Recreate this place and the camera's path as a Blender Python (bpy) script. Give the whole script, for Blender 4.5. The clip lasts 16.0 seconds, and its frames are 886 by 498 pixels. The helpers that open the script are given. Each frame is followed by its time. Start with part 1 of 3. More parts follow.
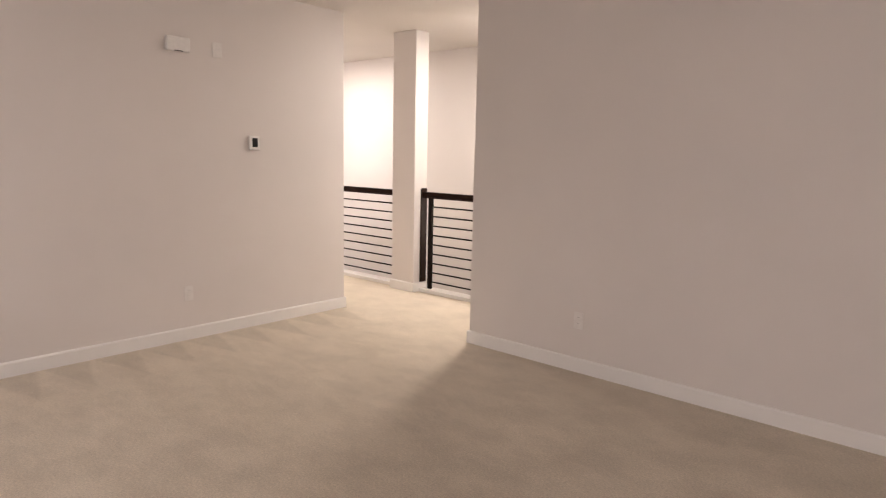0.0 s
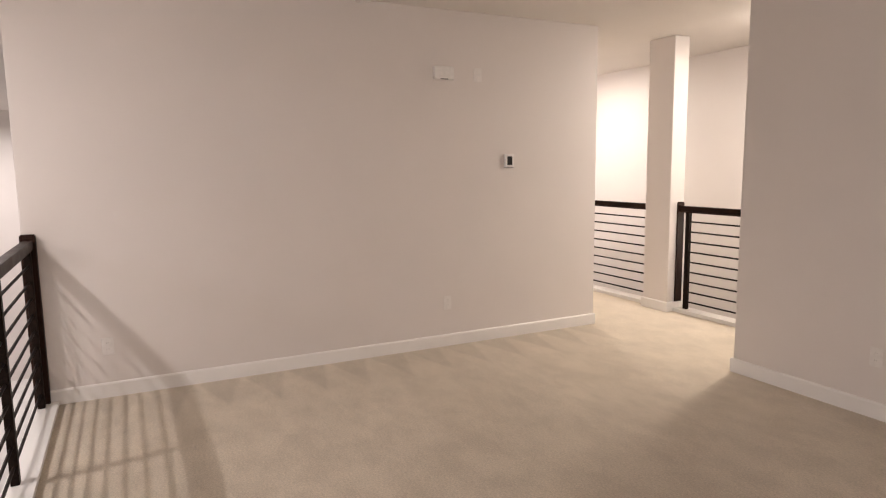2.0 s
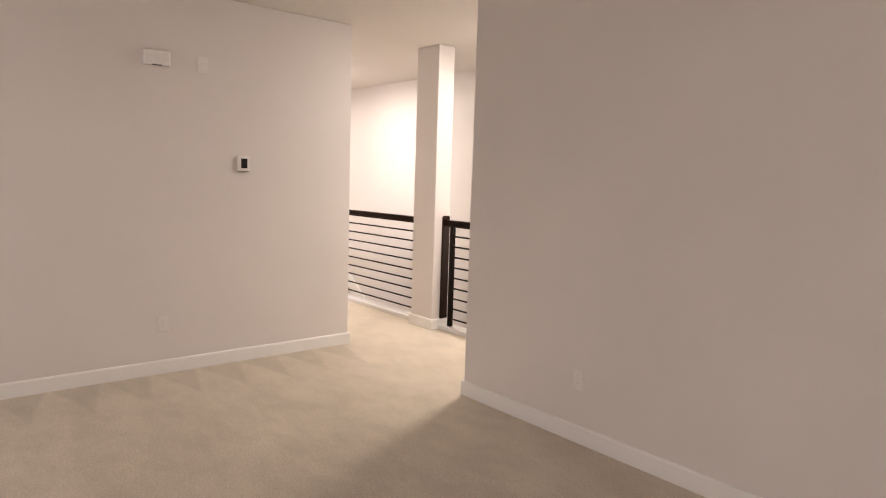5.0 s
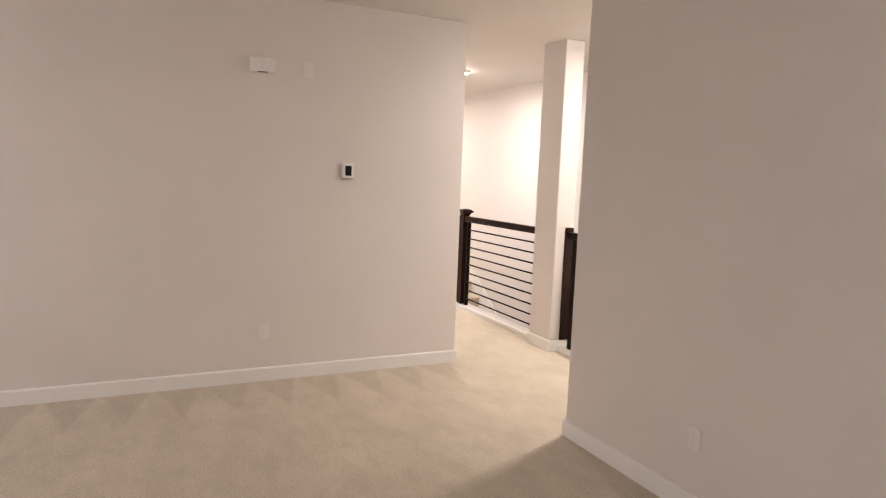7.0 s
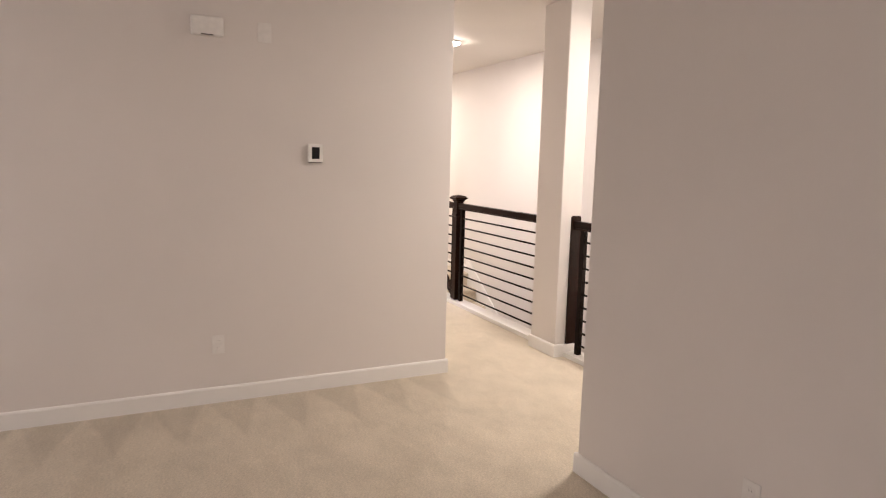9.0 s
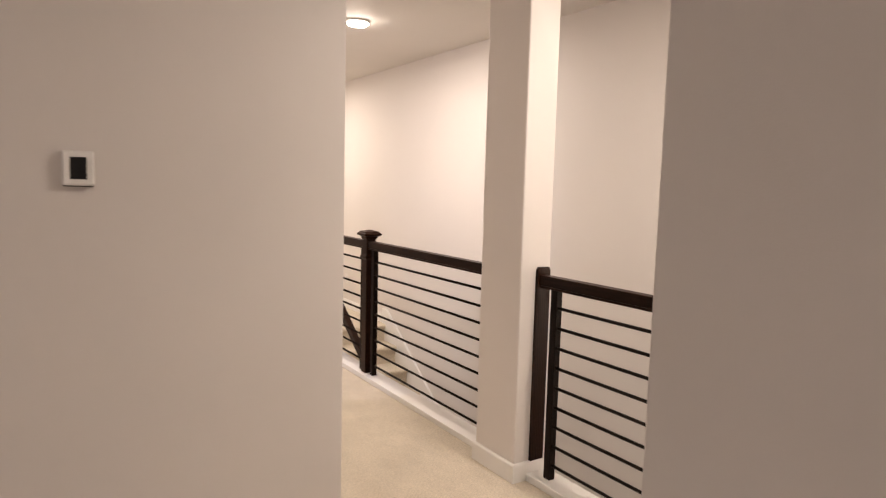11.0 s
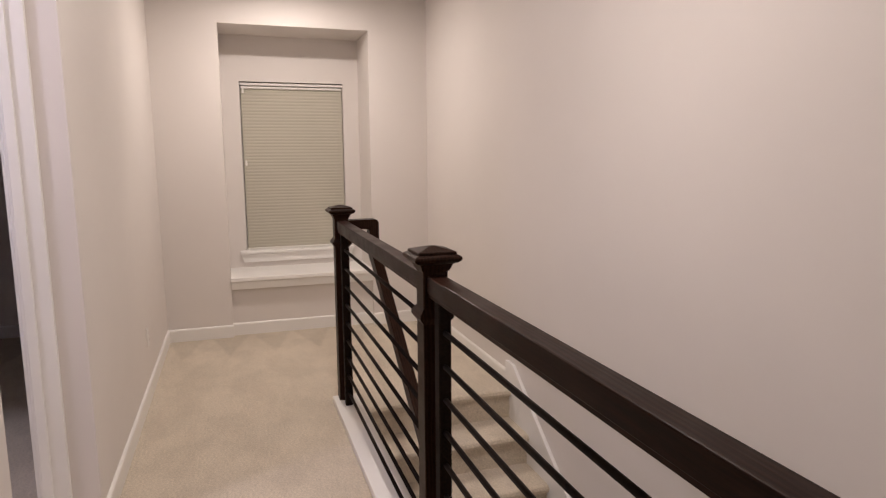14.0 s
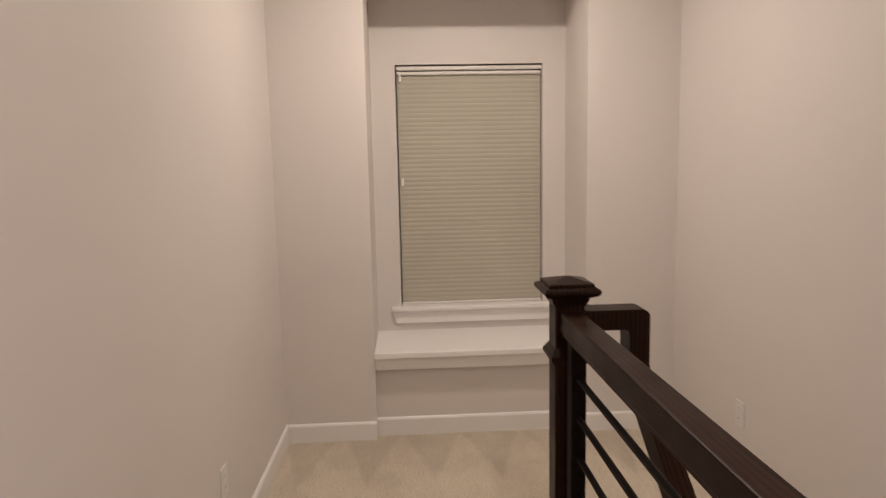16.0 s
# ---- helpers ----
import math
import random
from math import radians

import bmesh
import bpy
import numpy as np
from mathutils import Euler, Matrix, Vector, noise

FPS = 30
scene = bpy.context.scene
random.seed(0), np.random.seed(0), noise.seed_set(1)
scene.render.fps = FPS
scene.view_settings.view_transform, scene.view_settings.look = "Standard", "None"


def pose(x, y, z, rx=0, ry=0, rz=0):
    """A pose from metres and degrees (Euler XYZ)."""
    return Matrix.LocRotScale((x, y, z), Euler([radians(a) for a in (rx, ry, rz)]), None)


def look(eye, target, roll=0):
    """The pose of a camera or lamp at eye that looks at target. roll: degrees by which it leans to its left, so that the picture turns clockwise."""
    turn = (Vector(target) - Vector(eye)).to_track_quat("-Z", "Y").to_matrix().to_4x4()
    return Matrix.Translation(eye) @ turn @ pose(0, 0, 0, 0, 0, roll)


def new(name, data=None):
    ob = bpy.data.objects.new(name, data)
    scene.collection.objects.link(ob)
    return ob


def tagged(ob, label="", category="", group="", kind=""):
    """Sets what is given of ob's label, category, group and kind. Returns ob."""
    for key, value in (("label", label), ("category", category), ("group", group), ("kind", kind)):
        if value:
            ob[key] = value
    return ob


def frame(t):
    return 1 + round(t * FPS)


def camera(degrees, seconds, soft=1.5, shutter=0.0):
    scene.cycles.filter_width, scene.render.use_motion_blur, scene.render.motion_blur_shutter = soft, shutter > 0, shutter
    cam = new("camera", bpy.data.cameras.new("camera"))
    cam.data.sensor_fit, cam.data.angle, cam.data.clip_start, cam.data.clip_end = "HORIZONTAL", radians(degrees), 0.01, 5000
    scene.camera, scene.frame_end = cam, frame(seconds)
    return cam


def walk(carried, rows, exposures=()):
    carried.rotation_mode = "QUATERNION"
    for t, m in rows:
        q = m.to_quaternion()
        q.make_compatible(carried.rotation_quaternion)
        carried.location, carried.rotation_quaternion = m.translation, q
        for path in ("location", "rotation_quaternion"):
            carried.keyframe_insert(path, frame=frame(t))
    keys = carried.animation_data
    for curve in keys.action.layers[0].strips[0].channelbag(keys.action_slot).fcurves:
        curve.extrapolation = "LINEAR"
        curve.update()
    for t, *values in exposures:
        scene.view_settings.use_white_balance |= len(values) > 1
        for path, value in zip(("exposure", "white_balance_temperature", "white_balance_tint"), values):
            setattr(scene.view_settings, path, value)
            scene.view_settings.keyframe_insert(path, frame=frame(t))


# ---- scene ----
cam = camera(69.7, 16.0, soft=1.15, shutter=0.3)
PATH = [
    (0, (4.675, -3.841, 1.471), (3.36, -2.363, 1.177), 1.2),
    (0.5, (4.69, -3.834, 1.498), (3.255, -2.466, 1.23), 0.6),
    (1, (4.653, -3.872, 1.5), (3.034, -2.725, 1.247), -0.2),
    (1.5, (4.634, -3.905, 1.491), (2.908, -2.928, 1.232), -0.4),
    (2, (4.643, -3.885, 1.494), (2.867, -3.002, 1.236), -0.7),
    (2.5, (4.67, -3.845, 1.489), (2.895, -2.958, 1.241), -0.5),
    (3, (4.746, -3.715, 1.483), (3.038, -2.697, 1.265), -0.0),
    (3.5, (4.756, -3.5, 1.478), (3.218, -2.242, 1.252), 1.5),
    (4, (4.766, -3.277, 1.458), (3.277, -1.96, 1.24), 2.1),
    (6.5, (4.614, -2.45, 1.486), (2.899, -1.444, 1.271), 1.9),
    (7, (4.58, -2.332, 1.515), (2.787, -1.474, 1.29), 2.2),
    (7.5, (4.55, -2.231, 1.525), (2.724, -1.454, 1.275), 1.8),
    (8, (4.463, -2.161, 1.503), (2.644, -1.372, 1.243), 1.3),
    (10.3, (3.008, -1.447, 1.503), (1.282, -0.459, 1.291), 1.7),
    (10.5, (2.859, -1.344, 1.5), (1.139, -0.341, 1.312), 1.3),
    (11, (2.417, -1.065, 1.506), (0.741, 0.009, 1.31), 1.5),
    (11.5, (1.923, -0.782, 1.493), (0.331, 0.41, 1.28), 1.9),
    (12, (1.5, -0.484, 1.468), (-0.084, 0.713, 1.227), 0.5),
    (12.5, (1.054, -0.163, 1.462), (-0.532, 1.03, 1.214), 0.0),
    (13, (0.641, 0.11, 1.454), (-1.005, 1.214, 1.188), -0.0),
    (13.5, (0.223, 0.404, 1.447), (-1.607, 1.169, 1.188), -0.7),
    (14, (-0.205, 0.539, 1.427), (-2.085, 1.155, 1.135), -0.4),
    (14.5, (-0.652, 0.65, 1.422), (-2.588, 1.067, 1.136), -1.6),
    (15, (-1.117, 0.676, 1.417), (-3.077, 0.921, 1.106), -1.5),
    (15.5, (-1.575, 0.661, 1.432), (-3.544, 0.862, 1.143), -0.5),
    (16, (-2.105, 0.686, 1.446), (-4.087, 0.79, 1.195), -1.2),
]
# the clip's camera closes down as it comes into the brighter hall
EXPOSURE = [(0, 0.20, 6280, 10), (2, 0.17, 6400, 9), (8, 0.17, 6280, 9), (10.5, -0.12, 6430, 8), (11, -0.22, 6600, 9), (11.5, -0.56, 6700, 10), (12, -0.86, 6750, 11), (12.5, -0.86, 6650, 11), (13.5, -0.92, 6400, 11), (14, -0.94, 6250, 12), (14.5, -0.93, 6230, 12), (15, -0.92, 6230, 12), (15.5, -0.93, 6270, 11), (16, -1.2, 6600, 11)]
walk(cam, [(t, look(eye, target, roll)) for t, eye, target, roll in PATH], EXPOSURE)

# ---- light ----
world = bpy.data.worlds.new("night")
world.use_nodes = True
world.node_tree.nodes["Background"].inputs[0].default_value = (0.010, 0.012, 0.020, 1)
world.node_tree.nodes["Background"].inputs[1].default_value = 0.3
scene.world = world

WARM = (1.0, 0.863, 0.760)
SOFTWHITE = (1.0, 0.89, 0.875)


def lamp(name, at, watts, size, colour=WARM):
    """A small round lamp that shines downwards."""
    data = bpy.data.lights.new(name, "AREA")
    data.shape, data.size = "DISK", size
    data.energy, data.color = watts, colour
    ob = new(name, data)
    ob.location = at
    return ob


# ceiling discs of the hall, the stairwell foyer, the vestibule and the open storey beside the loft
HALL_LAMPS = [(-2.07, 1.00), (-4.68, 1.00)]
YS = 2.11                 # wall along the stairs and the foyer
FOYER_LAMP = (1.12, 1.15)
# first disc follows the railing's shadow, the far one is added unseen fill
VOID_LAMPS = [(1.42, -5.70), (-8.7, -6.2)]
# broad drum added out of view to fill the loft with soft light
DRUM_FILL = (2.4, -8.0)
# unseen pendants added below floor level so light bounces up off the tiles
FILL_PENDANTS = [(5.0, -7.0), (7.4, -7.4)]
VESTIBULE_LAMP = (-2.3, -1.0)
H = 2.72
for (px, py), watts in zip(HALL_LAMPS, (40, 41)):
    lamp("hall_light", (px, py, H - 0.052), watts, 0.12)
lamp("foyer_light", (*FOYER_LAMP, H - 0.09), 29.5, 0.34)
for (px, py), watts in zip(VOID_LAMPS, (26, 130)):
    lamp("void_light", (px, py, H - 0.052), watts, 0.05, SOFTWHITE).data.spread = radians(168)
lamp("drum_fill_light", (*DRUM_FILL, H - 0.20), 92, 1.2, SOFTWHITE)
for px, py in FILL_PENDANTS:
    lamp("pendant_fill_light", (px, py, -0.47), 72, 0.30, SOFTWHITE)
lamp("vestibule_light", (*VESTIBULE_LAMP, H - 0.052), 28, 0.12, (0.84, 0.79, 1.0))
# point fill added behind the view to light the loft walls evenly
GLOBE_FILL = (8.3, -5.55, 2.50)
globe_data = bpy.data.lights.new("globe_fill_light", "POINT")
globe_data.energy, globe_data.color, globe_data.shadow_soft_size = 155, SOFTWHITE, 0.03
new("globe_fill_light", globe_data).location = GLOBE_FILL
# assumed sconce bulb, placed to suit the bright spot on the foyer wall
bulb = bpy.data.lights.new("sconce_light", "POINT")
bulb.energy, bulb.color, bulb.shadow_soft_size = 64, WARM, 0.0004
new("sconce_light", bulb).location = (0.985, YS - 0.28, 0.74)


# ---- materials ----
def material(name, colour, rough=0.6, metal=0.0):
    m = bpy.data.materials.new(name)
    m.use_nodes = True
    b = m.node_tree.nodes["Principled BSDF"]
    b.inputs["Base Color"].default_value = (*colour, 1)
    b.inputs["Roughness"].default_value = rough
    b.inputs["Metallic"].default_value = metal
    return m, m.node_tree.nodes, m.node_tree.links, b


def coords(n, l, scale=(1, 1, 1), kind="Object"):
    tc = n.new("ShaderNodeTexCoord")
    mp = n.new("ShaderNodeMapping")
    mp.inputs["Scale"].default_value = scale
    l.new(tc.outputs[kind], mp.inputs["Vector"])
    return mp.outputs["Vector"]


def noise_tex(n, l, vec, scale, detail=3.0, rough=0.5):
    t = n.new("ShaderNodeTexNoise")
    t.inputs["Scale"].default_value, t.inputs["Detail"].default_value, t.inputs["Roughness"].default_value = scale, detail, rough
    l.new(vec, t.inputs["Vector"])
    return t.outputs["Fac"]


def ramp(n, l, fac, stops):
    r = n.new("ShaderNodeValToRGB")
    el = r.color_ramp.elements
    while len(el) < len(stops):
        el.new(0.5)
    for e, (p, c) in zip(el, stops):
        e.position, e.color = p, (*c, 1)
    l.new(fac, r.inputs["Fac"])
    return r.outputs["Color"]


def mix(n, l, fac, a, b, mode="MIX"):
    x = n.new("ShaderNodeMix")
    x.data_type, x.blend_type = "RGBA", mode
    for sock, v in ((x.inputs["Factor"], fac), (x.inputs[6], a), (x.inputs[7], b)):
        if hasattr(v, "links"):
            l.new(v, sock)
        elif isinstance(v, (int, float)):
            sock.default_value = v
        else:
            sock.default_value = (*v, 1)
    return x.outputs[2]


def bump(n, l, b, height, strength, distance, after=None):
    u = n.new("ShaderNodeBump")
    u.inputs["Strength"].default_value, u.inputs["Distance"].default_value = strength, distance
    l.new(height, u.inputs["Height"])
    if after:
        l.new(after, u.inputs["Normal"])
    l.new(u.outputs["Normal"], b.inputs["Normal"])
    return u.outputs["Normal"]


def paint(name, colour, rough, peel=0.25, wear=0.10):
    """Rolled wall paint: fine orange peel, faint roller unevenness and scuffs."""
    m, n, l, b = material(name, colour, rough)
    v = coords(n, l)
    big = noise_tex(n, l, v, 0.9, 4)
    c = [x * 0.965 for x in colour]
    d = [min(1, x * 1.02) for x in colour]
    base = ramp(n, l, big, ((0.3, c), (0.7, d)))
    scuff = noise_tex(n, l, coords(n, l, (1, 1, 2.5)), 5.0, 6, 0.7)
    base = mix(n, l, ramp(n, l, scuff, ((0.66, (0, 0, 0)), (0.8, (wear,) * 3))), base, [x * 0.8 for x in colour])
    l.new(base, b.inputs["Base Color"])
    fine = noise_tex(n, l, v, 240, 2)
    nrm = bump(n, l, b, fine, peel, 0.0012)
    bump(n, l, b, noise_tex(n, l, v, 6, 2), 0.10, 0.006, nrm)
    l.new(ramp(n, l, scuff, ((0.3, (rough,) * 3), (0.75, (rough * 0.86,) * 3))), b.inputs["Roughness"])
    return m


WALL = paint("wall_paint", (0.70, 0.657, 0.622), 0.62)
CEIL = paint("ceiling_paint", (0.72, 0.682, 0.638), 0.75, 0.4)
TRIM = paint("trim_paint", (0.80, 0.78, 0.75), 0.34, 0.06, 0.05)
SILLWHITE = paint("sill_paint", (0.84, 0.82, 0.79), 0.34, 0.05, 0.0)


def carpet_material():
    m, n, l, b = material("carpet", (0.40, 0.34, 0.27), 0.95)
    v = coords(n, l)
    pile = noise_tex(n, l, v, 420, 3, 0.7)
    tuft = noise_tex(n, l, v, 95, 3, 0.6)
    # nap brushed one way or the other by the vacuum cleaner: wedges that widen away from the wall
    sep = n.new("ShaderNodeSeparateXYZ")
    wob = n.new("ShaderNodeTexNoise")
    wob.inputs["Scale"].default_value, wob.inputs["Detail"].default_value = 1.7, 3
    l.new(v, wob.inputs["Vector"])
    warp = n.new("ShaderNodeVectorMath")
    warp.operation = "MULTIPLY_ADD"
    l.new(wob.outputs["Color"], warp.inputs[0])
    warp.inputs[1].default_value = (0.12, 0.05, 0)
    l.new(v, warp.inputs[2])
    l.new(warp.outputs[0], sep.inputs[0])

    def calc(op, a, b2):
        q = n.new("ShaderNodeMath")
        q.operation = op
        for sock, val in ((q.inputs[0], a), (q.inputs[1], b2)):
            if hasattr(val, "links"):
                l.new(val, sock)
            else:
                sock.default_value = val
        return q.outputs[0]

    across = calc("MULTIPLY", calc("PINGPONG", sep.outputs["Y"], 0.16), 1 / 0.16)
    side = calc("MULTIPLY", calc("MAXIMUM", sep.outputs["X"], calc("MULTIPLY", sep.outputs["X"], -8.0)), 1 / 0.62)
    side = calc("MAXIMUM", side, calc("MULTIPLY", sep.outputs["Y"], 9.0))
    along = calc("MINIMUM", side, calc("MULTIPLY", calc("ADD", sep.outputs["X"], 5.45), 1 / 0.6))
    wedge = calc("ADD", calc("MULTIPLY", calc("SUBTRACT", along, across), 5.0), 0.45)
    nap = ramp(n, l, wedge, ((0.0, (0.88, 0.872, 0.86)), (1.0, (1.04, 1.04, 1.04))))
    mp = n.new("ShaderNodeMapping")
    mp.inputs["Scale"].default_value = (1.8, 3.0, 1)
    mp.inputs["Rotation"].default_value = (0, 0, 0.22)
    l.new(warp.outputs[0], mp.inputs["Vector"])
    strokes = noise_tex(n, l, mp.outputs["Vector"], 1.6, 7, 0.70)
    nap = mix(n, l, 1.0, nap, ramp(n, l, strokes, ((0.40, (0.915, 0.905, 0.895)), (0.49, (0.98, 0.976, 0.97)), (0.57, (1.045, 1.045, 1.045)))), "MULTIPLY")
    blot = ramp(n, l, noise_tex(n, l, v, 2.6, 4, 0.6), ((0.35, (0.94, 0.94, 0.94)), (0.65, (1.04, 1.04, 1.04))))
    base = ramp(n, l, pile, ((0.25, (0.485, 0.418, 0.322)), (0.75, (0.73, 0.64, 0.512))))
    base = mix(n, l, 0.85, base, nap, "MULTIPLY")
    base = mix(n, l, 0.9, base, blot, "MULTIPLY")
    base = mix(n, l, 0.95, base, ramp(n, l, tuft, ((0.3, (0.80, 0.795, 0.785)), (0.7, (1.13, 1.13, 1.13)))), "MULTIPLY")
    l.new(base, b.inputs["Base Color"])
    b.inputs["Sheen Weight"].default_value = 0.25
    b.inputs["Sheen Roughness"].default_value = 0.6
    b.inputs["Specular IOR Level"].default_value = 0.1
    nrm = bump(n, l, b, pile, 0.8, 0.004)
    nrm = bump(n, l, b, tuft, 0.5, 0.006, nrm)
    return m


CARPET = carpet_material()


def wood_material():
    m, n, l, b = material("espresso_wood", (0.02, 0.013, 0.010), 0.38)
    b.inputs["Specular IOR Level"].default_value = 0.08
    v = coords(n, l, (1.2, 22, 22))
    grain = noise_tex(n, l, v, 7, 5, 0.6)
    # cathedral figure of open-pored oak under the dark stain
    fig = n.new("ShaderNodeTexWave")
    fig.wave_type, fig.bands_direction = "RINGS", "Z"
    fig.inputs["Scale"].default_value, fig.inputs["Distortion"].default_value = 26, 5.0
    fig.inputs["Detail"].default_value, fig.inputs["Detail Scale"].default_value = 3, 1.2
    l.new(coords(n, l, (0.12, 1, 0.12)), fig.inputs["Vector"])
    wear = noise_tex(n, l, coords(n, l), 9, 4)
    base = ramp(n, l, grain, ((0.3, (0.006, 0.0023, 0.0014)), (0.75, (0.025, 0.0100, 0.0057))))
    base = mix(n, l, ramp(n, l, fig.outputs["Fac"], ((0.45, (0, 0, 0)), (0.8, (0.35, 0.35, 0.35)))), base, (0.046, 0.021, 0.013))
    base = mix(n, l, ramp(n, l, wear, ((0.55, (0, 0, 0)), (0.8, (0.3, 0.3, 0.3)))), base, (0.036, 0.016, 0.010))
    l.new(base, b.inputs["Base Color"])
    l.new(ramp(n, l, wear, ((0.3, (0.30, 0.30, 0.30)), (0.75, (0.44, 0.44, 0.44)))), b.inputs["Roughness"])
    nrm = bump(n, l, b, grain, 0.18, 0.0015)
    bump(n, l, b, fig.outputs["Fac"], 0.10, 0.001, nrm)
    return m


WOOD = wood_material()


def iron_material():
    m, n, l, b = material("black_iron", (0.010, 0.008, 0.008), 0.5, 0.0)
    b.inputs["Specular IOR Level"].default_value = 0.07
    s = noise_tex(n, l, coords(n, l), 130, 3)
    l.new(ramp(n, l, s, ((0.3, (0.006, 0.0034, 0.0024)), (0.7, (0.016, 0.009, 0.006)))), b.inputs["Base Color"])
    bump(n, l, b, s, 0.1, 0.0006)
    return m


IRON = iron_material()


def plain(name, colour, rough, var=0.05, metal=0.0, scale=30):
    m, n, l, b = material(name, colour, rough, metal)
    f = noise_tex(n, l, coords(n, l), scale, 4)
    l.new(ramp(n, l, f, ((0.3, [c * (1 - var) for c in colour]), (0.7, [min(1, c * (1 + var)) for c in colour]))), b.inputs["Base Color"])
    bump(n, l, b, f, 0.05, 0.0008)
    return m


PLASTIC = plain("white_plastic", (0.78, 0.76, 0.73), 0.35)
PLATE = plain("plate_plastic", (0.74, 0.712, 0.68), 0.4)
SCREEN = plain("black_screen", (0.008, 0.008, 0.009), 0.12)
SLOT = plain("dark_slot", (0.02, 0.018, 0.016), 0.6)
SOCKETSLOT = plain("grey_slot", (0.30, 0.28, 0.26), 0.6)
METALWHITE = plain("white_enamel", (0.74, 0.72, 0.68), 0.4)
TILE = plain("pale_tile", (0.78, 0.77, 0.75), 0.25, 0.06, 0, 3)
VINYL = plain("white_vinyl", (0.75, 0.75, 0.74), 0.35)


def fabric_material():
    m, n, l, b = material("shade_fabric", (0.60, 0.555, 0.445), 0.85)
    v = coords(n, l, (1, 1, 1))
    weave = noise_tex(n, l, coords(n, l, (60, 60, 600)), 6, 2)
    patch = noise_tex(n, l, v, 3, 3)
    base = ramp(n, l, weave, ((0.3, (0.44, 0.415, 0.342)), (0.7, (0.51, 0.485, 0.405))))
    base = mix(n, l, 0.5, base, ramp(n, l, patch, ((0.3, (0.92, 0.92, 0.92)), (0.7, (1.04, 1.04, 1.04)))), "MULTIPLY")
    l.new(base, b.inputs["Base Color"])
    bump(n, l, b, weave, 0.2, 0.0006)
    return m


FABRIC = fabric_material()


def glass_material():
    m, n, l, b = material("window_glass", (1, 1, 1), 0.02)
    b.inputs["Transmission Weight"].default_value = 1.0
    b.inputs["IOR"].default_value = 1.45
    return m


GLASS = glass_material()


def glow_material(name, colour, strength):
    m, n, l, b = material(name, (0.9, 0.88, 0.84), 0.4)
    b.inputs["Emission Color"].default_value = (*colour, 1)
    b.inputs["Emission Strength"].default_value = strength
    return m


GLOW = glow_material("lit_diffuser", WARM, 60)
SCONCEGLOW = glow_material("lit_lamp_surface", WARM, 8)


# ---- mesh helpers ----
def block(bm, x0, x1, y0, y1, z0, z1, bevel=0.0):
    r = bmesh.ops.create_cube(bm, size=1)
    vs = r["verts"]
    bmesh.ops.transform(bm, matrix=Matrix.Translation(((x0 + x1) / 2, (y0 + y1) / 2, (z0 + z1) / 2)) @ Matrix.Diagonal((x1 - x0, y1 - y0, z1 - z0, 1)), verts=vs)
    if bevel:
        es = list({e for v in vs for e in v.link_edges})
        bmesh.ops.bevel(bm, geom=es, offset=bevel, segments=2, affect="EDGES", profile=0.5)


def prism(bm, outline, axis, a, b):
    """A closed outline of 2D points drawn out along one axis from a to b."""
    def at(p, d):
        u, v = p
        return {"x": (d, u, v), "y": (u, d, v), "z": (u, v, d)}[axis]
    lo = [bm.verts.new(at(p, a)) for p in outline]
    hi = [bm.verts.new(at(p, b)) for p in outline]
    bm.faces.new(lo)
    bm.faces.new(hi)
    for i in range(len(outline)):
        j = (i + 1) % len(outline)
        bm.faces.new((lo[i], lo[j], hi[j], hi[i]))
    bmesh.ops.recalc_face_normals(bm, faces=bm.faces)


def tube(bm, radius, depth, m, seg=24, r2=None):
    bmesh.ops.create_cone(bm, cap_ends=True, segments=seg, radius1=radius, radius2=radius if r2 is None else r2, depth=depth, matrix=m)


def part(name, bm, mat, parent=None, label="", smooth=False):
    me = bpy.data.meshes.new(name)
    bm.to_mesh(me)
    bm.free()
    me.materials.append(mat)
    if smooth:
        for p in me.polygons:
            p.use_smooth = True
    ob = new(name, me)
    if parent:
        ob.parent = parent
    if label:
        ob["label"] = label
    return ob


def boxpart(name, dims, mat, parent=None, bevel=0.0, label=""):
    bm = bmesh.new()
    block(bm, *dims, bevel)
    return part(name, bm, mat, parent, label)


def thing(name, label, category, group="", at=(0, 0, 0)):
    ob = new(name)
    ob.location = at
    ob.empty_display_size = 0.05
    return tagged(ob, label, category, group)


def structure(name, boxes, mat, label, category, bevel=0.0):
    bm = bmesh.new()
    for d in boxes:
        block(bm, *d, bevel)
    return tagged(part(name, bm, mat), label, category, "", "structure")


# ---- the shell ----
XE = 5.0 + 4.0            # far east side of loft and open storey
XW = -5.415                # end wall of the hall
YR = -0.043               # loft's north wall
YV = -4.47                # edge of the loft floor
RY = 1.096                # line of the stair guard
LOW = -2.88               # lower storey
X0 = -2.765               # vestibule's west side
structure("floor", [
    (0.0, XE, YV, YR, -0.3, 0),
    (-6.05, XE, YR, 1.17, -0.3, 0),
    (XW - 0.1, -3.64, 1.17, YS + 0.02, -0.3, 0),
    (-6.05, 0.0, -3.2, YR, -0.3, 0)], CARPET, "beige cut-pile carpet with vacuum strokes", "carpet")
structure("ceiling", [(-11.2, XE + 0.2, -9.7, 3.7, H, H + 0.15)], CEIL, "flat off-white painted drywall ceiling", "ceiling")
structure("wall_west", [(-0.13, 0, -4.475, 0, -0.3, H)], WALL, "long greige painted drywall wall of the loft", "wall", 0.006)
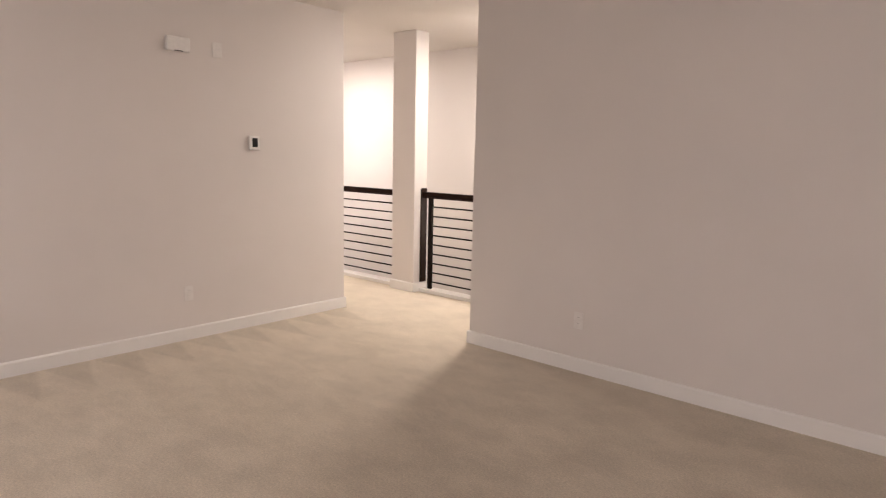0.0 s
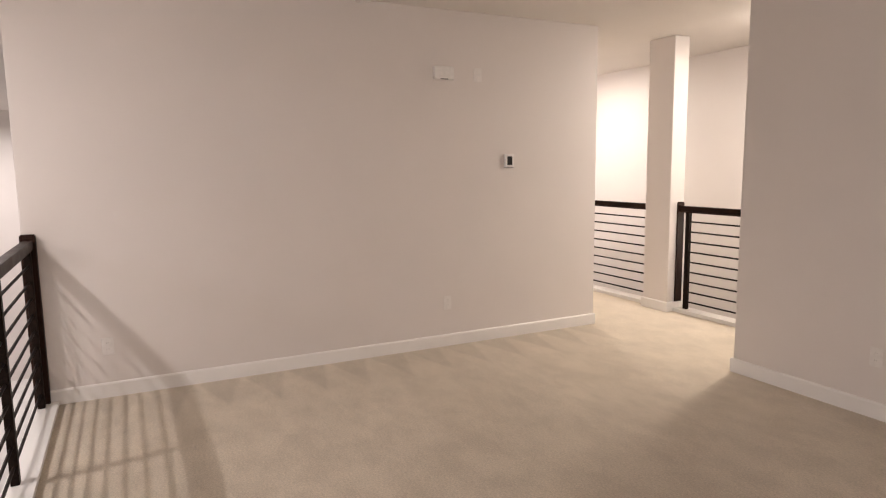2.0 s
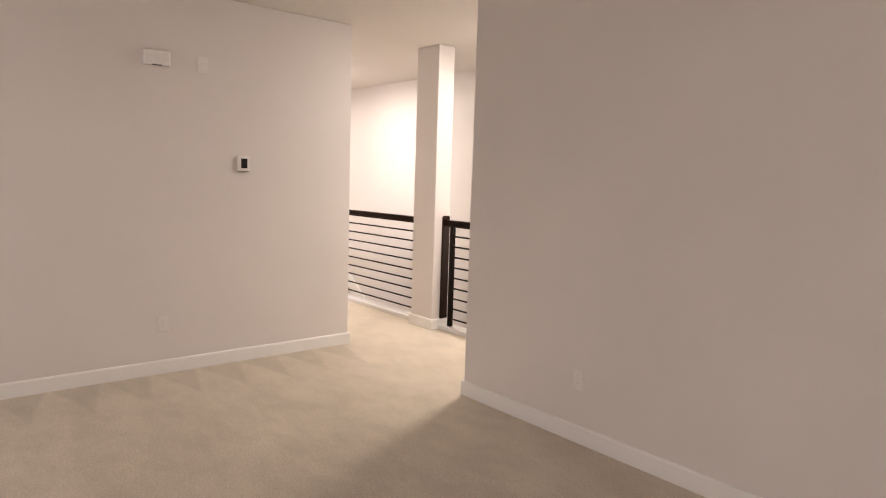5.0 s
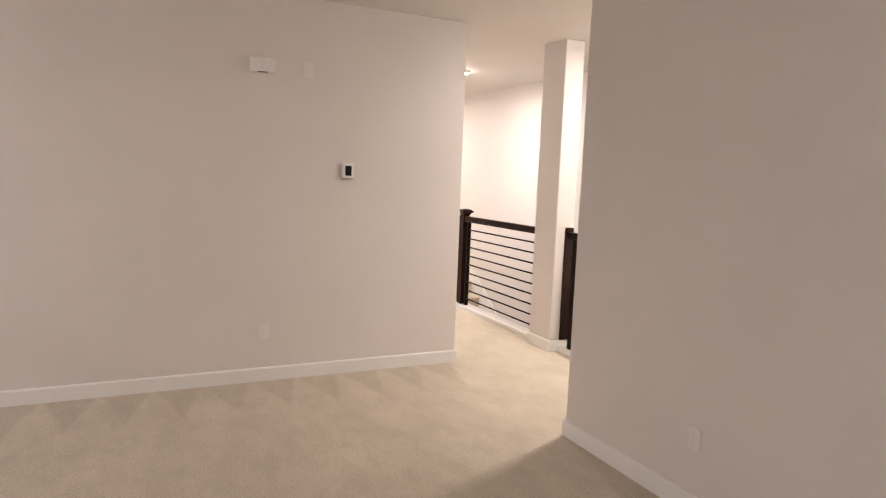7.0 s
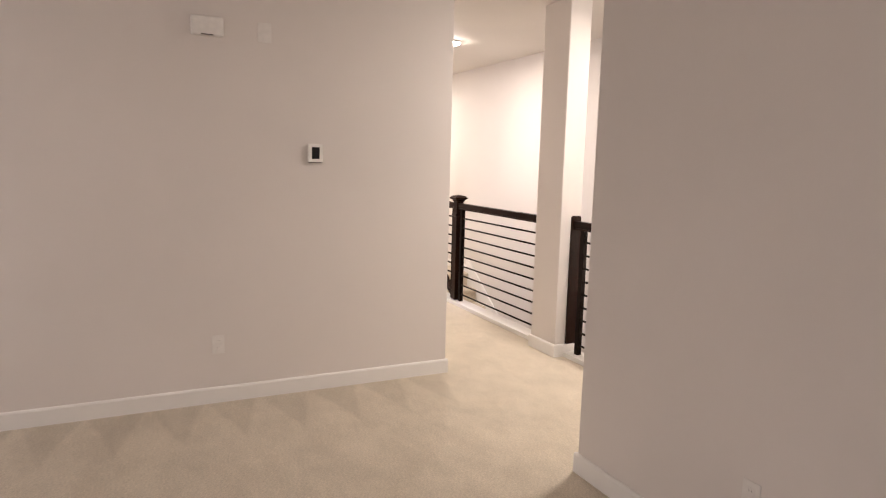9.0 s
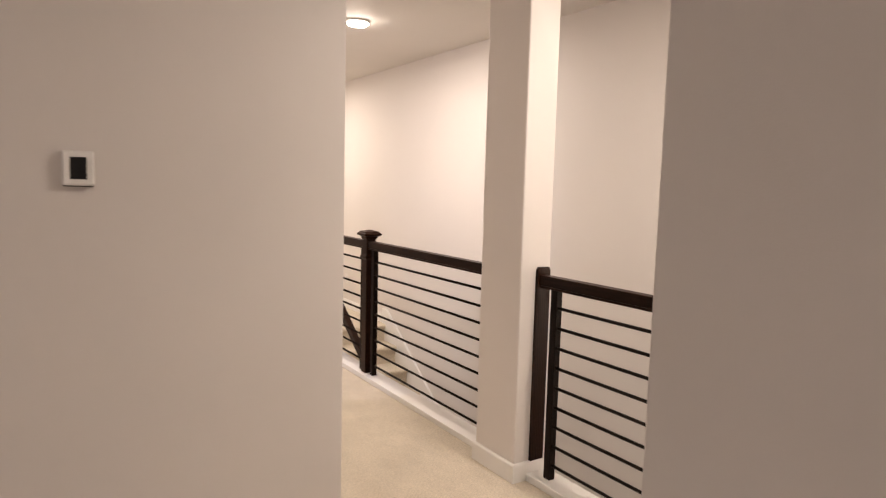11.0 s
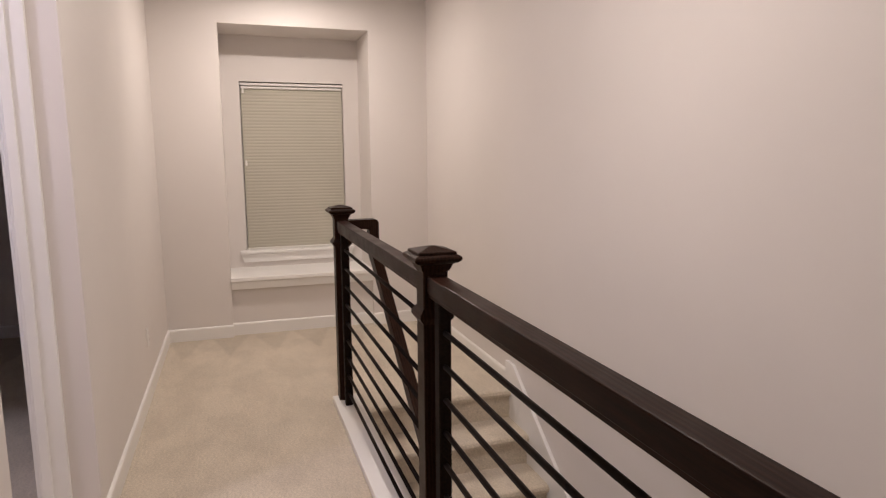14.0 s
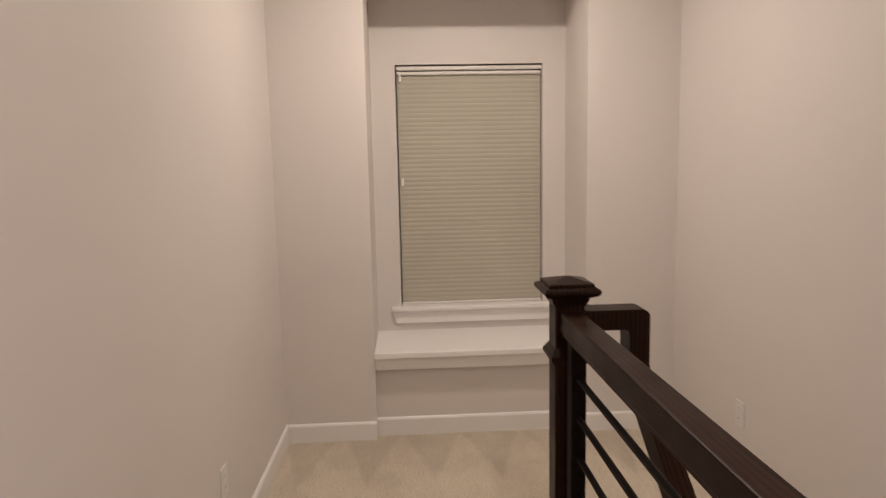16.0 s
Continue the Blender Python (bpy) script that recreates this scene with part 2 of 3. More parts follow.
structure("wall_hall_south", [(-1.875, -0.125, -0.13, -0.001, -0.02, H)], WALL, "greige painted hall wall beside the loft opening", "wall")
structure("wall_north", [(1.592, XE, YR, 0.088, -0.02, H)], WALL, "greige painted drywall wall between loft and hall", "wall", 0.008)
structure("wall_vestibule_west", [(X0 - 0.12, X0, -0.190, 0, -0.02, H), (X0 - 0.12, X0, -1.06, -0.190, 2.06, H), (X0 - 0.12, X0, -1.5, -1.06, -0.02, H)], WALL,
          "painted vestibule wall around a doorway to a dark room", "wall")
structure("wall_hall_west_part", [(XW, X0 - 0.12, -0.13, 0, -0.02, H)], WALL, "greige painted hall wall past the doorway", "wall")
structure("wall_vestibule", [(-1.875, -1.755, -1.5, -0.13, -0.02, H), (X0, -1.875, -1.62, -1.5, -0.02, H)], WALL, "painted walls closing the small vestibule", "wall")
structure("wall_bedroom", [(-6.12, -6.0, -3.2, -0.13, -0.02, H), (-6.0, X0 - 0.12, -3.3, -3.2, -0.02, H), (X0 - 0.12, X0, -3.2, -1.5, -0.02, H)], WALL, "unlit bedroom walls behind the doorway", "wall")
structure("wall_stairs", [(XW - 0.6, 0.16, YS, YS + 0.12, LOW, H)], WALL, "tall greige painted wall beside the stairs", "wall")
structure("wall_foyer", [(0.16, 4.6, YS, YS + 0.12, LOW, H)], WALL, "painted foyer wall lit by a sconce", "wall")
structure("wall_foyer_east", [(4.5, 4.62, 0, YS, LOW, H)], WALL, "painted wall closing the foyer", "wall")
structure("wall_stair_lower", [(-3.64, 4.5, 1.03, 1.16, LOW, -0.3), (-3.78, -3.64, 1.16, YS, LOW, -0.3)], WALL, "painted walls of the stairwell below the hall", "wall")
# end wall with its deep window niche
NY0, NY1, NZ1, NX = 0.484, 1.624, 2.415, -5.885
structure("wall_end", [
    (XW - 0.6, XW, -0.13, NY0, -0.3, H),
    (XW - 0.6, XW, NY1, YS, -0.3, H),
    (XW - 0.6, XW, NY0, NY1, NZ1, H),
    (XW - 0.6, XW - 0.05, NY0, NY1, -0.3, 0.445)], WALL, "greige painted end wall with a deep window niche", "wall")
WY0, WY1, WZ0, WZ1 = 0.627, 1.488, 0.625, 2.045
structure("wall_window", [
    (NX - 0.14, NX, NY0, WY0, 0.445, NZ1), (NX - 0.14, NX, WY1, NY1, 0.445, NZ1),
    (NX - 0.14, NX, WY0, WY1, WZ1, NZ1), (NX - 0.14, NX, WY0, WY1, 0.445, WZ0 - 0.03)], WALL, "painted back of the niche around the window", "wall")
# lower storey and the open space beside the loft
structure("floor_lower", [(-11.0, XE, -9.5, YV, LOW - 0.1, LOW), (-3.8, 4.6, YV, YS + 0.37, LOW - 0.1, LOW)], TILE, "pale tiled floor of the storey below", "floor")
structure("wall_void", [(-11.1, -11.0, -9.5, -3.3, LOW, H), (-11.0, XE, -9.6, -9.5, LOW, H), (XE, XE + 0.1, -9.5, 1.2, LOW, H), (-11.0, -6.12, -3.32, -3.2, LOW, H),
                        (-6.12, XE, YV, YV + 0.1, LOW, -0.3)], WALL, "plain painted walls round the open storey", "wall")
structure("wall_hall_east", [(4.5, 4.62, 0.088, 1.03, -0.02, H)], WALL, "plain wall closing the hall", "wall")

# column between the two guards
CX0, CX1, CY0, CY1 = -0.350, -0.014, 0.957, 1.149
structure("column", [(CX0, CX1, CY0, CY1, -0.02, H)], WALL, "square painted drywall column between the black railings", "column", 0.008)


def baseboard(pieces, label="white painted baseboard with eased top edge"):
    """Pieces: (axis, from, to, face, out): along x or y, against a face, standing out by 14 mm to the side out."""
    for axis, a, b, face, out in pieces:
        t, h = 0.014 * out, 0.100
        prof = [(face, 0.0), (face + t, 0.0), (face + t, h - 0.012), (face + t * 0.75, h - 0.004), (face + t * 0.35, h), (face, h)]
        bm = bmesh.new()
        prism(bm, prof, "x" if axis == "x" else "y", a, b)
        tagged(part("baseboard", bm, TRIM), label, "baseboard", "", "structure")


baseboard([
    ("y", -4.46, 0.014, 0.0, 1), ("x", -1.875, 0.0, 0.0, 1), ("x", 1.578, 4.5, YR, -1), ("x", 4.5, XE, YR, -1), ("y", YR, 0.088, 1.592, -1),
    ("x", XW, X0 + 0.014, 0.0, 1), ("y", -0.095, 0.0, X0, 1), ("y", 0.014, NY0, XW, 1), ("y", NY0, NY1, XW - 0.05, 1), ("y", NY1, YS - 0.014, XW, 1),
    ("x", XW, -3.66, YS, -1), ("x", CX0 - 0.014, CX1 + 0.014, CY0, -1), ("y", CY0, CY1, CX1, 1), ("y", CY0, CY1 - 0.12, CX0, -1),
    ("y", -3.2, -0.13, -6.0, 1)])

# white plates under the guards
for nm, d in (("curb_stair", (-3.79, CX0 - 0.014, 1.028, 1.175, 0, 0.038)), ("curb_hall", (CX1 + 0.014, 4.5, 1.028, 1.175, 0, 0.038)), ("curb_loft", (0.016, XE, YV - 0.02, -4.352, 0, 0.026))):
    structure(nm, [d], TRIM, "white painted wood plate under a railing", "trim", 0.004)
structure("trim_fascia", [(-3.64, 4.5, 1.17, 1.19, -0.32, 0.0), (0.0, XE, YV - 0.02, YV, -0.32, 0.0)], TRIM, "white painted fascia board at the floor edge", "trim")

# doorway to the dark room
door = tagged(new("door_1"), "cased doorway without visible door, dark room behind", "doorway", "", "structure")
for y0, y1, z0, z1 in ((-0.197, -0.095, 0, 2.15), (-1.16, -1.06, 0, 2.15), (-1.06, -0.197, 2.05, 2.15)):
    bm = bmesh.new()
    block(bm, X0, X0 + 0.018, y0, y1, z0, z1, 0.004)
    block(bm, X0 + 0.018, X0 + 0.026, y0 + 0.012, y1 - 0.055 if y1 - y0 < 0.2 else y1, z0, z1 - 0.012, 0.003)
    part("casing", bm, TRIM, door)
for d in ((X0 - 0.13, X0 + 0.004, -0.210, -0.192, 0, 2.05), (X0 - 0.13, X0 + 0.004, -1.06, -1.042, 0, 2.05), (X0 - 0.13, X0 + 0.004, -1.042, -0.210, 2.032, 2.05)):
    boxpart("jamb", d, TRIM, door, 0.003)


# ---- railings ----
def newel(parent, x, y, base=0.038):
    w = 0.0385
    post = boxpart("newel_post", (x - w, x + w, y - w, y + w, base, 1.10), WOOD, parent, 0.004)
    bm = bmesh.new()
    rings = [(w, 1.084), (0.043, 1.090), (0.047, 1.100), (0.050, 1.108), (0.064, 1.114), (0.071, 1.120), (0.073, 1.126), (0.071, 1.132), (0.064, 1.136), (0.059, 1.137), (0.059, 1.144), (0.057, 1.146), (0.008, 1.1585), (0.0, 1.159)]
    prev = None
    for r, z in rings:
        cur = [bm.verts.new((x + sx * r, y + sy * r, z)) for sx, sy in ((-1, -1), (1, -1), (1, 1), (-1, 1))] if r else [bm.verts.new((x, y, z))]
        if prev and len(cur) == 4:
            for i in range(4):
                bm.faces.new((prev[i], prev[(i + 1) % 4], cur[(i + 1) % 4], cur[i]))
        elif prev:
            for i in range(4):
                bm.faces.new((prev[i], prev[(i + 1) % 4], cur[0]))
        prev = cur
    bmesh.ops.recalc_face_normals(bm, faces=bm.faces)
    part("cap", bm, WOOD, post)
    bm = bmesh.new()
    prev = None
    for r, z in ((w, 0.925), (w + 0.014, 0.945), (w + 0.014, 0.955), (w, 0.975)):
        cur = [bm.verts.new((x + sx * r, y + sy * r, z)) for sx, sy in ((-1, -1), (1, -1), (1, 1), (-1, 1))]
        if prev:
            for i in range(4):
                bm.faces.new((prev[i], prev[(i + 1) % 4], cur[(i + 1) % 4], cur[i]))
        prev = cur
    bmesh.ops.recalc_face_normals(bm, faces=bm.faces)
    part("collar", bm, WOOD, post)
    return post


RAIL_TOP, RAIL_LOW = 1.073, 1.008
BARS = [0.920 - 0.1008 * k for k in range(9)]


def rail_profile(y, top, low):
    w, c, lip = 0.0275, 0.004, low + 0.012
    right = [(w - 0.007, low), (w - 0.005, low + 0.002), (w - 0.005, lip), (w - 0.001, lip + 0.002), (w, lip + 0.004), (w, top - c), (w - c * 0.3, top - c * 0.3), (w - c, top)]
    return [(y + u, v) for u, v in right] + [(y - u, v) for u, v in reversed(right)]


def span(parent, x0, x1, y, base=0.038, posts=(), ends=(0.0, 0.0), bars=True):
    """One bay along x: wood top rail, flat iron uprights at the ends and nine round bars between them."""
    bm = bmesh.new()
    prism(bm, rail_profile(y, RAIL_TOP, RAIL_LOW), "x", x0, x1)
    part("top_rail", bm, WOOD, parent)
    ups = [x0 + ends[0], *posts, x1 - ends[1]]
    for u in ups:
        boxpart("upright", (u - 0.022, u + 0.022, y - 0.019, y + 0.019, base, RAIL_LOW + 0.002), IRON, parent, 0.003)
    a, b = ups[0], ups[-1]
    bm = bmesh.new()
    tube(bm, 0.0080, b - a, Matrix.Rotation(radians(90), 4, "Y"), 10)
    first = part("bar", bm, IRON, parent, "", True)
    first.location = ((a + b) / 2, y, BARS[0])
    for z in BARS[1:]:
        o = new("bar", first.data)
        o.parent, o.location = parent, ((a + b) / 2, y, z)


NX1, NX2 = -2.014, -3.738
guard = thing("stair_guard", "black-stained wood railing with newels and horizontal iron bars", "railing", "landing railings", (NX1, RY, 0.022))
guard.matrix_parent_inverse = Matrix()
guard.location = (0, 0, 0)
newel(guard, NX1, RY)
newel(guard, NX2, RY)
span(guard, NX2 + 0.038, NX1 - 0.038, RY, ends=(0.069, 0.048))
span(guard, NX1 + 0.038, CX0, RY, ends=(0.064, 0.024))

hall_guard = thing("hall_guard", "dark wood railing fixed to the column, iron bars", "railing", "landing railings")
bm = bmesh.new()
prism(bm, [(RY - 0.042, 0.10), (RY + 0.042, 0.10), (RY + 0.042, 1.098), (RY + 0.032, 1.112), (RY - 0.032, 1.112), (RY - 0.042, 1.098)], "x", CX1, CX1 + 0.016)
part("wall_post", bm, WOOD, hall_guard)
span(hall_guard, CX1 + 0.016, 4.5, RY, posts=(1.6, 3.0), ends=(0.098, 0.03))

LY = -4.440
loft_guard = thing("loft_guard", "black wood railing along the open loft edge", "railing", "loft railing")
bm = bmesh.new()
prism(bm, [(LY - 0.042, 0.026), (LY + 0.042, 0.026), (LY + 0.042, 1.098), (LY + 0.034, 1.108), (LY - 0.034, 1.108), (LY - 0.042, 1.098)], "x", 0.001, 0.040)
part("wall_post", bm, WOOD, loft_guard)
span(loft_guard, 0.040, XE, LY, base=0.026, posts=(1.19, 2.4, 3.6, 4.8, 6.0, 7.2), ends=(0.06, 0.03))

# stair handrail with its gooseneck at the top newel
HY = 1.276
SLOPE = 0.18 / 0.256
handrail = thing("stair_handrail", "dark stained handrail dropping beside the carpeted stairs", "handrail")
bm = bmesh.new()
bend = [(HY + 0.026 - 0.022 * (1 - math.sin(a)), 1.075 - 0.022 * (1 - math.cos(a))) for a in (radians(d) for d in range(0, 91, 15))]
prism(bm, [(RY + 0.038, 1.075), *bend, (HY + 0.026, 0.93), (HY - 0.026, 0.93), (HY - 0.028, 1.012), (HY - 0.038, 1.022), (RY + 0.038, 1.022)], "x", NX2 - 0.02, NX2 + 0.055)
part("gooseneck", bm, WOOD, handrail)
bm = bmesh.new()
xa = NX2 + 0.04
prism(bm, [(NX2 - 0.02, 0.93), (NX2 + 0.055, 0.93), (NX2 + 0.064, 0.915), (NX2 + 0.08, 0.90), (NX2 + 0.08, 0.825), (NX2 + 0.03, 0.845), (NX2, 0.872), (NX2 - 0.02, 0.90)], "y", HY - 0.026, HY + 0.026)
part("easing", bm, WOOD, handrail)
bm = bmesh.new()
zt = 0.90
x1 = 0.3
prism(bm, [(xa + 0.04, zt), (xa + 0.04, zt - 0.075), (x1, zt - 0.075 - SLOPE * (x1 - xa - 0.04)), (x1, zt - SLOPE * (x1 - xa - 0.04))], "y", HY - 0.026, HY + 0.026)
part("sloping_rail", bm, WOOD, handrail)

# ---- stairs ----
NOSE, RUN, RISE, STEPS = -3.615, 0.256, 0.18, 16
stairs = tagged(new("stairs"), "flight of beige carpeted steps going down", "stairs", "", "structure")
bm = bmesh.new()
prof = [(0.0 - 0.03, -RISE), (-0.03, -0.045), (-0.004, -0.036), (0.0, -0.018), (-0.008, -0.004), (-0.022, 0.0), (-RUN - 0.03, 0.0), (-RUN - 0.03, -RISE)]
prism(bm, prof, "y", 1.195, YS - 0.022)
step = part("step", bm, CARPET, stairs)
step.location = (NOSE + RUN, 0, -RISE)
for k in range(2, STEPS):
    o = new("step", step.data)
    o.parent, o.location = stairs, (NOSE + RUN * k, 0, -RISE * k)
bm = bmesh.new()
prism(bm, [(-0.03, -RISE), (-0.03, -0.045), (-0.004, -0.036), (0.0, -0.018), (-0.008, -0.004), (-0.024, 0.001), (-0.03, 0.001)], "y", 1.195, YS - 0.022)
part("top_nosing", bm, CARPET, stairs).location = (NOSE, 0, 0)
bm = bmesh.new()
xa, xb = NOSE - 0.09, NOSE + RUN * 15
prism(bm, [(xa, 0.0), (xa, 0.165), (xa + 0.10, 0.165), (xb, 0.165 - SLOPE * (xb - xa - 0.10)), (xb, -0.25 - SLOPE * (xb - xa - 0.1)), (xa + 0.09, -0.25)], "y", YS - 0.022, YS - 0.002)
part("skirt_board", bm, TRIM, stairs, "white painted skirt board")

# ---- window, niche seat, shade ----
seat = tagged(new("window_seat"), "white painted seat board with apron in the niche", "window seat", "", "structure")
boxpart("seat_board", (NX, XW + 0.022, NY0 - 0.003, NY1 + 0.003, 0.447, 0.480), SILLWHITE, seat, 0.005)
boxpart("apron", (XW - 0.05, XW - 0.004, NY0, NY1, 0.380, 0.447), SILLWHITE, seat, 0.003)

window = tagged(new("window_1"), "white window with sill behind a closed shade", "window", "", "structure")
bm = bmesh.new()
prism(bm, [(WY0 - 0.058, WZ0), (WY1 + 0.058, WZ0), (WY1 + 0.058, WZ0 - 0.012), (WY1 + 0.030, WZ0 - 0.100), (WY0 - 0.030, WZ0 - 0.100), (WY0 - 0.058, WZ0 - 0.012)], "x", NX, NX + 0.018)
block(bm, NX - 0.13, NX + 0.045, WY0 - 0.058, WY1 + 0.058, WZ0 - 0.022, WZ0 + 0.002, 0.004)
part("sill", bm, SILLWHITE, window)
bm = bmesh.new()
for d in ((WY0, WY0 + 0.05, WZ0, WZ1), (WY1 - 0.05, WY1, WZ0, WZ1), (WY0 + 0.05, WY1 - 0.05, WZ1 - 0.05, WZ1), (WY0 + 0.05, WY1 - 0.05, WZ0, WZ0 + 0.05), (WY0 + 0.05, WY1 - 0.05, 1.32, 1.37)):
    block(bm, NX - 0.14, NX - 0.09, *d, 0.003)
part("frame", bm, VINYL, window)
for z0, z1 in ((WZ0 + 0.05, 1.32), (1.37, WZ1 - 0.05)):
    boxpart("pane", (NX - 0.118, NX - 0.112, WY0 + 0.05, WY1 - 0.05, z0, z1), GLASS, window)

shade = thing("cellular_shade", "closed beige pleated shade with white head rail", "window shade")
sy0, sy1, sx = WY0 + 0.008, WY1 - 0.004, NX - 0.045
boxpart("head_rail", (sx - 0.03, sx + 0.028, sy0 - 0.004, sy1 + 0.004, WZ1 - 0.030, WZ1 - 0.006), METALWHITE, shade, 0.006)
boxpart("lower_rail", (sx - 0.012, sx + 0.020, sy0, sy1, WZ1 - 0.056, WZ1 - 0.036), METALWHITE, shade, 0.006)
bm = bmesh.new()
n = 50
z0, z1 = WZ0 + 0.016, WZ1 - 0.056
prof = []
for k in range(n):
    za, zb = z1 - (z1 - z0) * k / n, z1 - (z1 - z0) * (k + 1) / n
    j = 0.0002 * math.sin(k * 2.3)
    prof += [(sx, za), (sx + 0.0016 + j, za * 0.72 + zb * 0.28), (sx + 0.0020 + j, (za + zb) / 2), (sx + 0.0016 + j, za * 0.28 + zb * 0.72)]
prof.append((sx, z0))
prof += [(sx - 0.006, z0), (sx - 0.006, z1)]
prism(bm, prof, "y", sy0 + 0.002, sy1 - 0.001)
part("fabric", bm, FABRIC, shade)
boxpart("bottom_rail", (sx - 0.010, sx + 0.014, sy0, sy1, WZ0 + 0.003, WZ0 + 0.017), METALWHITE, shade, 0.004)
for zz in (1.975, 1.37):
    boxpart("cord_clip", (sx + 0.010, sx + 0.020, sy0 + 0.012, sy0 + 0.028, zz - 0.022, zz + 0.022), PLASTIC, shade, 0.003)


# ---- fixtures ----
def frame_of(face, out):
    """Matrix that puts local x along the wall, y up and z out of it."""
    if face == "x":
        return Matrix(((0, 0, out, 0), (1, 0, 0, 0), (0, 1, 0, 0), (0, 0, 0, 1)))
    return Matrix(((1, 0, 0, 0), (0, 0, out, 0), (0, 1, 0, 0), (0, 0, 0, 1)))


def on_wall(ob, at, face, out):
    ob.matrix_world = Matrix.Translation(at) @ frame_of(face, out)
    return ob


def outlet(at, face, out, label):
    o = thing("wall_outlet", label, "outlet", "wall outlets")
    boxpart("plate", (-0.036, 0.036, -0.058, 0.058, 0, 0.006), PLATE, o, 0.003)
    for dy in (-0.021, 0.021):
        f = boxpart("socket", (-0.017, 0.017, dy - 0.015, dy + 0.015, 0.006, 0.008), PLATE, o, 0.0008)
        for dx, h in ((-0.006, 0.005), (0.006, 0.004)):
            boxpart("slot", (dx - 0.001, dx + 0.001, dy - h + 0.003, dy + h + 0.003, 0.008, 0.0086), SOCKETSLOT, f)
    return on_wall(o, at, face, out)


outlet((0, -4.054, 0.345), "x", 1, "white duplex outlet on the loft wall near the railing")
outlet((0, -1.543, 0.366), "x", 1, "white duplex outlet low on the loft wall")
outlet((2.555, YR, 0.363), "y", -1, "white duplex outlet low on the wall")
outlet((-4.70, YS, 0.355), "y", -1, "white duplex outlet on the landing wall")
outlet((-4.290, 0, 0.355), "y", 1, "white duplex outlet on the hall wall")

sw = thing("light_switch", "white rocker light switch on the hall wall", "light switch")
boxpart("plate", (-0.036, 0.036, -0.058, 0.058, 0, 0.006), PLATE, sw, 0.003)
boxpart("rocker", (-0.017, 0.017, -0.033, 0.033, 0.006, 0.011), PLATE, sw, 0.002)
on_wall(sw, (-1.702, 0, 1.318), "y", 1)

thermo = thing("thermostat", "white wall thermostat with black display", "thermostat")
boxpart("case", (-0.046, 0.046, -0.057, 0.057, 0, 0.024), PLASTIC, thermo, 0.007)
boxpart("display", (-0.024, 0.024, -0.036, 0.036, 0.024, 0.0252), SCREEN, thermo)
boxpart("base_trim", (-0.042, 0.042, -0.060, -0.0572, 0.002, 0.016), SLOT, thermo)
on_wall(thermo, (0, -0.946, 1.534), "x", 1)

chime = thing("door_chime", "white plastic door chime box high on the wall", "door chime")
boxpart("case", (-0.088, 0.088, -0.052, 0.052, 0, 0.045), PLASTIC, chime, 0.010)
boxpart("speaker_slot", (-0.036, 0.030, -0.052, -0.046, 0.0425, 0.0458), SLOT, chime)
on_wall(chime, (0, -1.565, 2.226), "x", 1)

plate = thing("blank_plate", "white blank cover plate high on the wall", "wall plate")
boxpart("plate", (-0.040, 0.040, -0.056, 0.056, 0, 0.006), PLATE, plate, 0.003)
on_wall(plate, (0, -1.245, 2.226), "x", 1)


def disc_light(x, y, label):
    o = thing("ceiling_light", label, "ceiling light", "ceiling disc lights", (x, y, H))
    bm = bmesh.new()
    tube(bm, 0.084, 0.018, Matrix.Translation((0, 0, -0.009)), 40)
    part("trim_ring", bm, METALWHITE, o, "", True)
    bm = bmesh.new()
    bmesh.ops.create_uvsphere(bm, u_segments=32, v_segments=12, radius=0.081)
    bmesh.ops.delete(bm, geom=[v for v in bm.verts if v.co.z > 0.001], context="VERTS")
    bmesh.ops.transform(bm, matrix=Matrix.Translation((0, 0, -0.0182)) @ Matrix.Diagonal((1, 1, 0.34, 1)), verts=bm.verts)
    d = part("diffuser", bm, GLOW, o, "glowing frosted diffuser", True)
    d.visible_shadow = False
    return o


for px, py in HALL_LAMPS:
    disc_light(px, py, "lit flush disc light on the hall ceiling")
disc_light(*FOYER_LAMP, "large lit flush disc light over the foyer").scale = (2.3, 2.3, 1.6)
disc_light(*VESTIBULE_LAMP, "lit flush disc light in the vestibule")
for px, py in VOID_LAMPS:
    disc_light(px, py, "assumed lit flush disc light over the open storey")


# made-up body for the unseen drum fill
drum = thing("drum_fill_fixture", "added unseen fill lamp, large lit drum over the open storey", "ceiling light", "", (*DRUM_FILL, H))
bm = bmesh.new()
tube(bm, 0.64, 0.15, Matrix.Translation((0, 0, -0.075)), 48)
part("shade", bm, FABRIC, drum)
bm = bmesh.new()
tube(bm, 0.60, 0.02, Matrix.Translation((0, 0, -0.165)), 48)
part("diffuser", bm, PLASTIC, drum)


# made-up globe housing for the unseen point fill
globe = thing("globe_fill_lamp", "added unseen fill lamp, frosted glass globe over the open storey", "pendant lamp", "", (GLOBE_FILL[0], GLOBE_FILL[1], H))
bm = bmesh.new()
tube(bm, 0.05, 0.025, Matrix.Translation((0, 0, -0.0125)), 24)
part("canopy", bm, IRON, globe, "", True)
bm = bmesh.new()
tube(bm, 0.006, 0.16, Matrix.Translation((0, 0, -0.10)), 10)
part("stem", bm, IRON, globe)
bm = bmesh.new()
bmesh.ops.create_uvsphere(bm, u_segments=24, v_segments=14, radius=0.085, matrix=Matrix.Translation((0, 0, GLOBE_FILL[2] - H)))
part("globe", bm, SCONCEGLOW, globe, "glowing surface of an assumed lamp", True).visible_shadow = False


